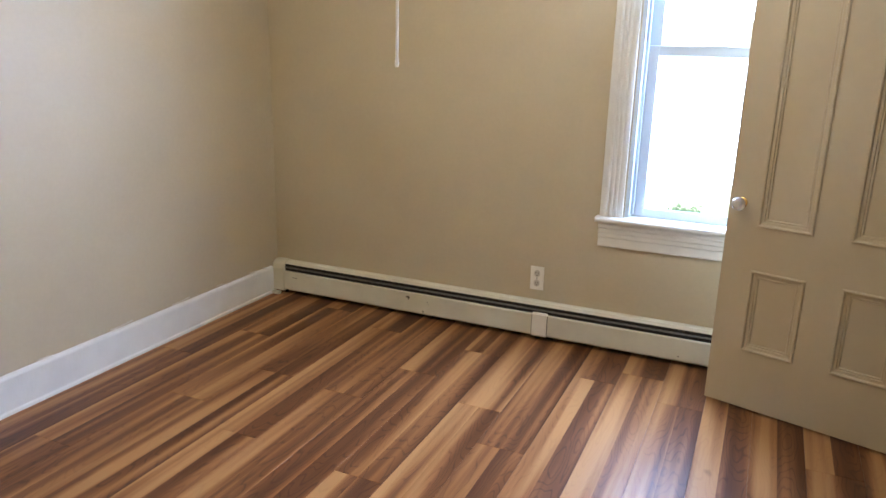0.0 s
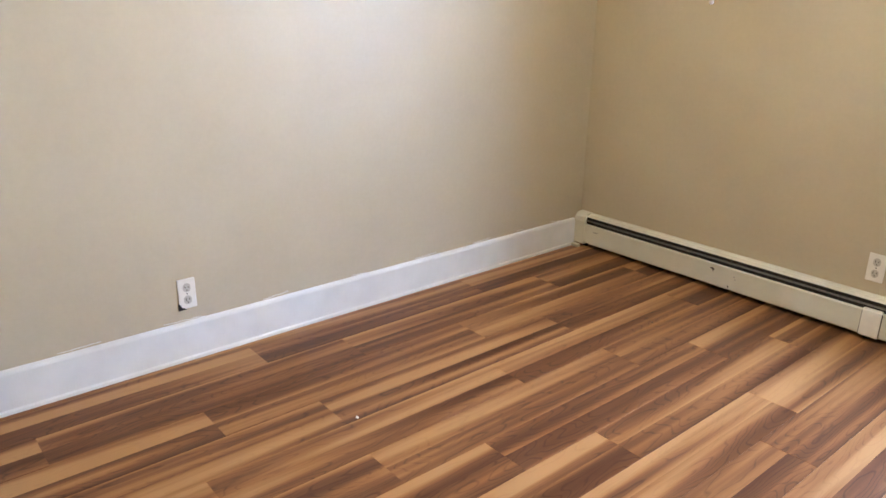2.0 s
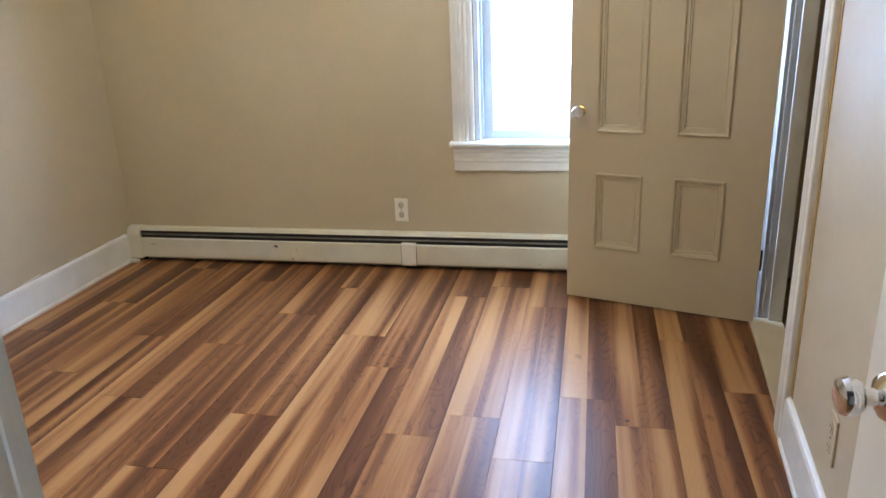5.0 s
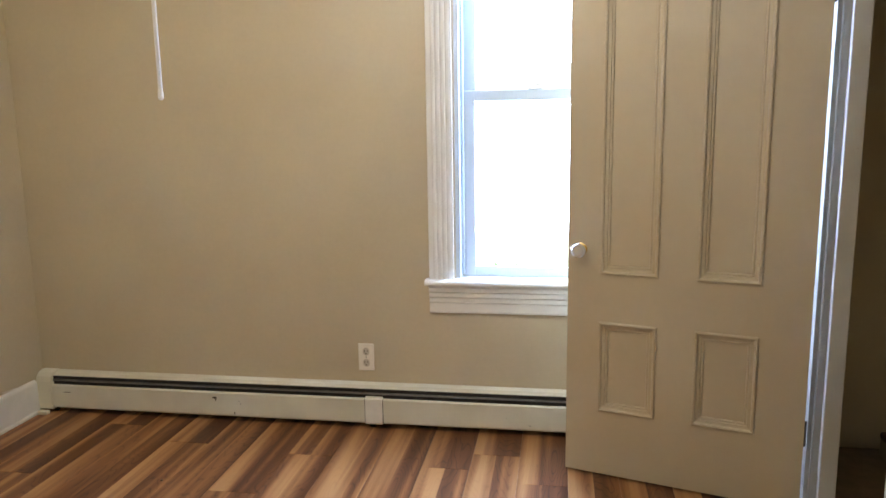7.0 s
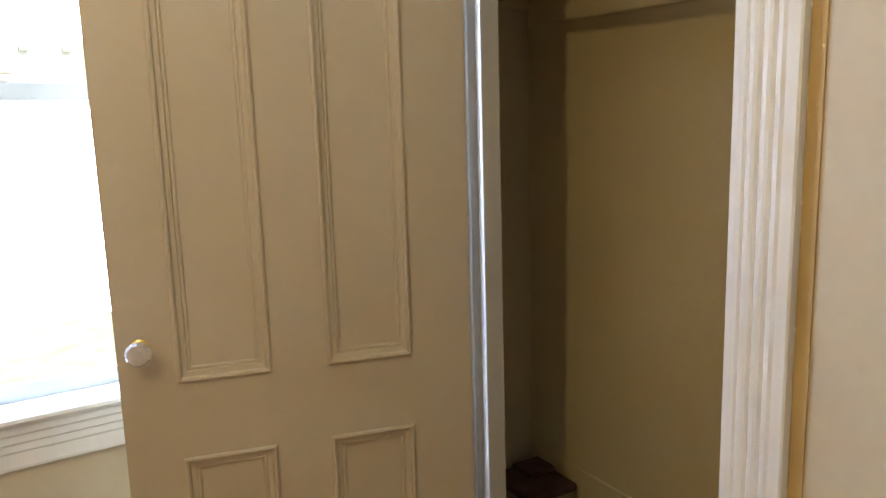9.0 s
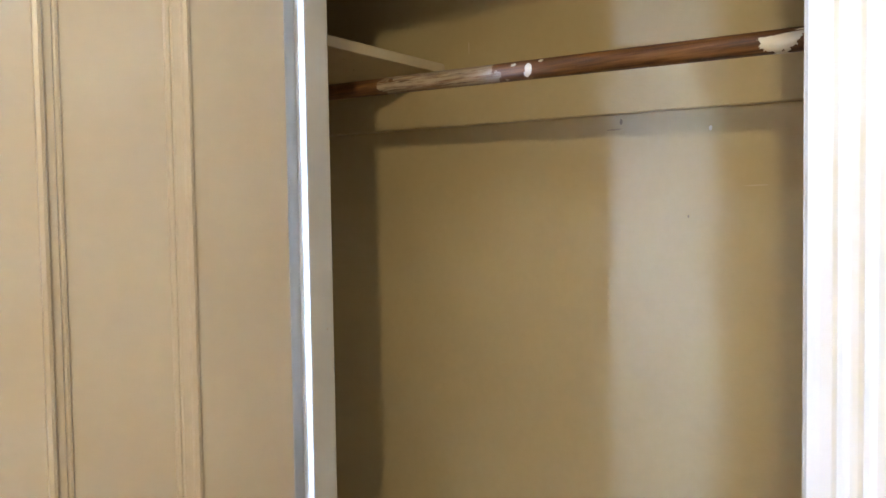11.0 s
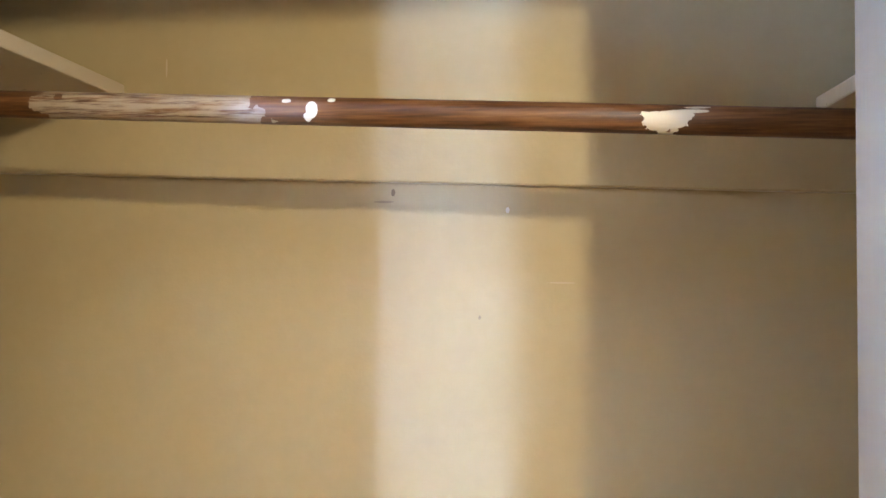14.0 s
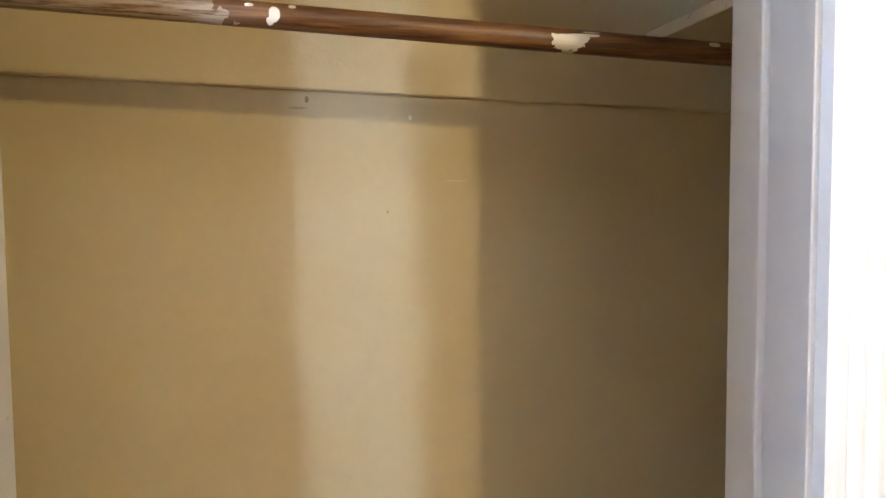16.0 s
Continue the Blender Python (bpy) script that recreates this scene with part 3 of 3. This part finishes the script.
# ---- outlets ----
def outlet(m, label, plate=None, face=None):
    """Duplex outlet; its face looks along local -y."""
    o = thing("wall_outlet", m, label, "outlet", "wall outlets")
    bm = bmesh.new()
    box(bm, (-0.036, -0.006, -0.063), (0.036, 0.0, 0.063), 0.0035)
    part("cover_plate", bm, plate or IVORY, o)
    for z in (0.026, -0.026):
        bm = bmesh.new()
        pts = [(0.0165 * math.cos(a), z + 0.0185 * math.sin(a)) for a in np.linspace(0.45, math.pi - 0.45, 8)]
        pts += [(0.0165 * math.cos(a), z + 0.0185 * math.sin(a)) for a in np.linspace(math.pi + 0.45, 2 * math.pi - 0.45, 8)]
        prism(bm, pts, lambda u, v, s: (u, -s, v), 0.005, 0.0078)
        r = part("receptacle", bm, face or RECEPT, o)
        bm = bmesh.new()
        for x, h in ((-0.0065, 0.009), (0.0065, 0.007)):
            box(bm, (x - 0.0014, -0.0084, z + 0.003 - h / 2), (x + 0.0014, -0.0074, z + 0.003 + h / 2))
        lathe(bm, [(0.0027, 0.0074), (0.0027, 0.0084)], Matrix.Translation((0, 0, z - 0.0095)) @ Matrix.Rotation(radians(90), 4, "X"), 10)
        part("slots", bm, DARKHOLE, r, "dark contact slots")
    bm = bmesh.new()
    lathe(bm, [(0.0032, 0.0055), (0.0028, 0.0075)], Matrix.Rotation(radians(90), 4, "X"), 10)
    part("screw", bm, STEEL, o)
    return o


outlet(pose(1.641, 4.0, 0.318), "ivory duplex outlet low on the beige wall")
lo = outlet(pose(0.0, 1.588, 0.283, 0, 0, 90), "ivory duplex outlet with a broken corner above the baseboard")
bm = bmesh.new()
prism(bm, [(-0.038, -0.066), (-0.008, -0.066), (-0.016, -0.058), (-0.026, -0.056), (-0.030, -0.044), (-0.038, -0.036)], lambda u, v, s: (u, -s, v), 0.0005, 0.0066)
part("broken_corner", bm, DARKHOLE, lo, "dark gap where the plate is broken")


# ---- panelled doors ----
def panel_door(name, m, label, paint_mat, width, sides, knob_s, knob_z, knob_kind):
    """Four-panel door; local x from the free edge to the hinge, faces at y = 0 (seen) and y = 0.036."""
    d = thing(name, m, label, "door")
    T, B, H = 0.036, 0.012, 2.025
    st = 0.130
    mid = 0.150
    pw = min(0.190, (width - 2 * st - mid) / 2)
    spans = [(st, st + pw), (st + pw + mid, st + pw + mid + pw)]
    rows = [(0.275, 0.605), (0.805, 1.885)]
    bm = bmesh.new()
    for x0, x1 in ((0, st), (spans[0][1], spans[1][0]), (spans[1][1], width)):
        box(bm, (x0, 0, B), (x1, T, H))
    for z0, z1 in ((B, rows[0][0]), (rows[0][1], rows[1][0]), (rows[1][1], H)):
        for x0, x1 in spans:
            box(bm, (x0, 0, z0), (x1, T, z1))
    bmesh.ops.remove_doubles(bm, verts=bm.verts, dist=0.0001)
    part("stiles_and_rails", bm, paint_mat, d)
    for x0, x1 in spans:
        for z0, z1 in rows:
            bm = bmesh.new()
            box(bm, (x0, 0.012, z0), (x1, T - 0.012, z1))
            p = part("panel", bm, paint_mat, d)
            bm = bmesh.new()
            # mitred moulding: raised lip outside, cove down to the panel
            steps = [(-0.010, -0.0005), (-0.009, -0.0055), (-0.004, -0.0075), (0.001, -0.0055), (0.003, 0.0010), (0.006, 0.0018), (0.014, 0.0030), (0.016, 0.0075), (0.019, 0.0060), (0.023, 0.0070), (0.025, 0.0118)]
            for side in sides:
                loops = []
                for k, y in steps:
                    yy = y if side == 0 else T - y
                    loops.append([bm.verts.new(c) for c in ((x0 + k, yy, z0 + k), (x1 - k, yy, z0 + k), (x1 - k, yy, z1 - k), (x0 + k, yy, z1 - k))])
                for p0, p1 in zip(loops, loops[1:]):
                    for i in range(4):
                        bm.faces.new((p0[i], p0[(i + 1) % 4], p1[(i + 1) % 4], p1[i]))
            part("moulding", bm, paint_mat, p)
    for side, sy in ((0, -1), (1, 1)):
        base = Matrix.Translation((knob_s, 0 if side == 0 else T, knob_z)) @ Matrix.Rotation(radians(90 if sy < 0 else -90), 4, "X")
        if knob_kind == "glass":
            bm = bmesh.new()
            lathe(bm, [(0.022, 0.0), (0.022, 0.002), (0.016, 0.005), (0.009, 0.008), (0.008, 0.020), (0.011, 0.024)], base, 24)
            k = part("door_knob", bm, BRASS, d, "brass neck and rose", True)
            bm = bmesh.new()
            lathe(bm, [(0.012, 0.024), (0.020, 0.028), (0.027, 0.038), (0.028, 0.046), (0.022, 0.056), (0.012, 0.060)], base, 12)
            part("glass_grip", bm, CRYSTAL, k, "faceted clear glass knob")
        else:
            bm = bmesh.new()
            lathe(bm, [(0.033, 0.0), (0.033, 0.004), (0.028, 0.010), (0.017, 0.014), (0.012, 0.017), (0.011, 0.030), (0.013, 0.034)], base, 32)
            k = part("door_knob", bm, CHROME, d, "polished chrome rose", True)
            bm = bmesh.new()
            lathe(bm, [(0.012, 0.032), (0.021, 0.035), (0.0265, 0.043), (0.0275, 0.052), (0.024, 0.060), (0.015, 0.064), (0.004, 0.065)], base, 32)
            part("grip", bm, CHROME, k, "polished chrome knob", True)
    for z in (0.28, 1.75):
        bm = bmesh.new()
        lathe(bm, [(0.0055, -0.045), (0.0055, 0.045)], Matrix.Translation((width + 0.003, T + 0.003, z)), 12)
        part("hinge", bm, STEEL, d, "painted-over steel hinge")
    return d


FREE, HINGE = Vector((2.530, 3.648, 0)), Vector((3.322, 3.414, 0))
ax = (HINGE - FREE).normalized()
mx = Matrix(((ax.x, -ax.y, 0, FREE.x), (ax.y, ax.x, 0, FREE.y), (0, 0, 1, 0), (0, 0, 0, 1)))
panel_door("door_1", mx, "tan painted four-panel closet door standing open", DOOR, (HINGE - FREE).length, (0, 1), 0.050, 0.885, "glass")
EF, EH = Vector((3.015, 1.380, 0)), Vector((3.075, 0.615, 0))
ax = (EH - EF).normalized()
mx = Matrix(((ax.x, -ax.y, 0, EF.x), (ax.y, ax.x, 0, EF.y), (0, 0, 1, 0), (0, 0, 0, 1)))
panel_door("door_2", mx, "white painted entry door standing open against the wall", WHITE_DOOR, (EH - EF).length, (0, 1), 0.062, 0.845, "chrome")

# ---- closet fittings ----
bm = bmesh.new()
RZ, RX = 1.719, 3.661
SAG = 0.042          # the rod, cleat and shelves fall towards the entry side
lathe(bm, [(0.0180, 2.182), (0.0180, 2.5), (0.0180, 3.0), (0.0180, 3.5), (0.0180, 4.05)], Matrix(((1, 0, 0, RX), (0, 0, 1, 0), (0, 1, SAG, RZ - SAG * 3.154), (0, 0, 0, 1))), 28)
tagged(part("clothes_rod", bm, ROD, smooth=True), "dark varnished wooden clothes rod splashed with cream paint", "clothes rod")
for y0, y1, lab in ((3.605, 4.05, "short cream painted shelf board at the closet's end"), (2.182, 2.477, "short cream painted shelf board at the closet's end")):
    bm = bmesh.new()
    zc = 1.806 + 0.03 * ((y0 + y1) / 2 - 3.24) + (-0.014 if y0 > 3 else -0.015)
    shelf = thing("closet_shelf", (0, 0, 0), lab, "shelf", "closet shelf boards")
    box(bm, (W + 0.128, y0, zc), (CB - 0.001, y1, zc + 0.024), 0.003)
    part("board", bm, SHELF, shelf)
    bm = bmesh.new()
    e0, e1 = (y1 - 0.022, y1) if y0 > 3 else (y0, y0 + 0.022)
    box(bm, (W + 0.128, e0, zc - 0.062), (CB - 0.016, e1, zc - 0.0005), 0.002)
    part("support_cleat", bm, CLOSET, shelf)
box_thing = thing("storage_box", (3.80, 3.86, 0.0), "low dull board box with a dark maroon cloth on top", "box")
bm = bmesh.new()
box(bm, (-0.10, -0.11, 0.0), (0.10, 0.12, 0.070), 0.004)
part("body", bm, CARD, box_thing)
bm = bmesh.new()
box(bm, (-0.105, -0.115, 0.070), (0.105, 0.12, 0.100), 0.012, 3)
box(bm, (-0.02, 0.0, 0.098), (0.10, 0.11, 0.118), 0.008, 3)
part("folded_cloth", bm, MAROON, box_thing, "dark maroon folded cloth")

# the closet side stands a little out of square with the room
SIDE = {"wall_east", "wall_closet_back", "wall_closet_side", "floor_closet", "trim_closet_cleat", "baseboard_closet", "trim_closet_right", "trim_closet_left",
        "trim_closet_head", "trim_closet_jamb_left", "trim_closet_jamb_right", "trim_closet_jamb_head", "trim_threshold", "strike_plate", "baseboard_east",
        "baseboard_east_far", "trim_old_paint_strip", "trim_paint_drips", "clothes_rod", "closet_shelf", "storage_box"}
SWING = Matrix.Translation((W, 2.65, 0)) @ Matrix.Rotation(radians(-4), 4, "Z") @ Matrix.Translation((-W, -2.65, 0))
for ob in [o for o in scene.objects if o.parent is None and o.name.split(".")[0] in SIDE]:
    ob.matrix_world = SWING @ ob.matrix_world

east = outlet(pose(W, 2.045, 0.325, 0, 0, -90), "duplex outlet painted over in the beige of its wall", WALL, WALL)
east.matrix_world = SWING @ east.matrix_world

# ---- ceiling lamp and its pull cord ----
lamp = thing("ceiling_lamp", (1.67, 2.29, CEIL), "ceiling light with a long white pull cord", "ceiling lamp")
bm = bmesh.new()
lathe(bm, [(0.075, 0.0), (0.075, -0.015), (0.060, -0.035), (0.018, -0.045), (0.014, -0.05), (0.014, -0.20), (0.05, -0.215), (0.06, -0.26), (0.04, -0.285), (0.01, -0.29)], Matrix.Identity(4), 24)
part("canopy", bm, IVORY, lamp, "", True)
bm = bmesh.new()
lathe(bm, [(0.022, -0.270), (0.022, -0.300), (0.016, -0.304)], Matrix.Translation((0, 0.0, 0)), 16)
part("socket", bm, IVORY, lamp)
bm = bmesh.new()
lathe(bm, [(0.0045, 1.425 - CEIL), (0.0045, -0.24)], Matrix.Translation((0.002, 0.073, 0)), 8)
cord = part("pull_cord", bm, CORD, lamp)
bm = bmesh.new()
lathe(bm, [(0.003, 1.402 - CEIL), (0.0058, 1.406 - CEIL), (0.0058, 1.416 - CEIL), (0.003, 1.432 - CEIL)], Matrix.Translation((0.002, 0.073, 0)), 12)
part("cord_end", bm, CORD, cord, "small white end bead")

# ---- outdoors ----
bm = bmesh.new()
vs = [bm.verts.new(c) for c in ((-400, -400, -0.9), (400, -400, -0.9), (400, 900, -0.9), (-400, 900, -0.9))]
bm.faces.new(vs)
structure("ground", bm, GRASS, "pale sunlit lawn outside")
house = thing("white_house", (2.5, 13.0, -0.9), "white sided house across the yard in full sun", "house")
bm = bmesh.new()
box(bm, (-7, 0, 0.0), (7, 6, 6.2))
part("wall", bm, SIDING, house)
bm = bmesh.new()
prism(bm, [(-0.4, 6.1), (3.0, 8.2), (6.4, 6.1)], lambda u, v, s: (s, u, v), -7.3, 7.3)
part("roof", bm, SIDING, house)
for i in range(-4, 9):
    bm = bmesh.new()
    box(bm, (i * 0.50 - 0.81, -0.05, 3.39), (i * 0.50 - 0.71, 0.05, 3.46), 0.006)
    part("eave_block", bm, GREYPANE, house)


def shrub(at, size, seed):
    r = random.Random(seed)
    s = thing("shrub", at, "leafy green shrub below the window", "shrub", "shrubs outside")
    bm = bmesh.new()
    for k in range(5):
        a = r.uniform(0, 6.28)
        tip = Vector((math.cos(a) * size * 0.3, math.sin(a) * size * 0.3, size * 0.7))
        m = tip.to_track_quat("Z", "Y").to_matrix().to_4x4()
        lathe(bm, [(0.012, 0), (0.005, tip.length)], m, 6)
    part("trunk", bm, CARD, s)
    bm = bmesh.new()
    for k in range(900):
        d = Vector((r.gauss(0, 1), r.gauss(0, 1), r.gauss(0, 1))).normalized() * size * 0.5 * r.uniform(0.5, 1.0) ** 0.5
        lump = 1 + 0.35 * noise.noise(d * 4 / size)
        c = Vector((d.x * lump * 1.2, d.y * lump, size * 0.62 + d.z * lump * 0.9))
        if c.z < 0.02:
            continue
        u = Vector((r.gauss(0, 1), r.gauss(0, 1), r.gauss(0, 1))).normalized()
        v = u.orthogonal().normalized()
        l, w = size * 0.055, size * 0.022
        bm.faces.new([bm.verts.new(c + u * l), bm.verts.new(c + v * w), bm.verts.new(c - u * l), bm.verts.new(c - v * w)])
    part("crown", bm, LEAF, s)
    return s


shrub((1.80, 9.6, -0.9), 0.54, 3)
shrub((4.1, 11.2, -0.9), 0.5, 11)

# ---- floor boards, laid along the room ----
plank_meshes = {}


def plank_mesh(w, l):
    key = (round(w, 3), round(l, 2))
    if key not in plank_meshes:
        bm = bmesh.new()
        g, c = 0.0002, 0.0007
        x0, x1, y0, y1 = g, key[0] - g, g, key[1] - g
        rings = [[(x0, y0, -0.012), (x1, y0, -0.012), (x1, y1, -0.012), (x0, y1, -0.012)], [(x0, y0, -c), (x1, y0, -c), (x1, y1, -c), (x0, y1, -c)],
                 [(x0 + c, y0 + c, 0), (x1 - c, y0 + c, 0), (x1 - c, y1 - c, 0), (x0 + c, y1 - c, 0)]]
        vv = [[bm.verts.new(p) for p in r] for r in rings]
        for a, b in zip(vv, vv[1:]):
            for i in range(4):
                bm.faces.new((a[i], a[(i + 1) % 4], b[(i + 1) % 4], b[i]))
        bm.faces.new(vv[-1])
        me = bpy.data.meshes.new("plank")
        bm.to_mesh(me)
        bm.free()
        me.materials.append(PLANK)
        plank_meshes[key] = me
    return plank_meshes[key], key[1]


BOARD = 1.2
ENDS = [1.80, 0.95, 1.45, 1.81, 1.30, 1.77, 2.11, 1.25, 1.92, 1.65, 1.20, 1.34, 1.11, 1.51, 1.35, 2.02, 1.62, 1.18]
for col in range(-1, 18):
    x = max(0.0, 0.043 + col * PW)
    x1 = min(0.043 + (col + 1) * PW, W + 0.09)
    if x1 - x < 0.01:
        continue
    start = 0.583 if x < 1.605 else -1.245
    y = start
    end = ENDS[col % 18] - 3 * BOARD
    while y < 3.975:
        while end <= y + 0.03:
            end += BOARD
        me, l = plank_mesh(x1 - x, min(end, 4.0) - y)
        ob = new("plank", me)
        ob.location = (x, y, 0)
        ob.parent = floor
        y = end
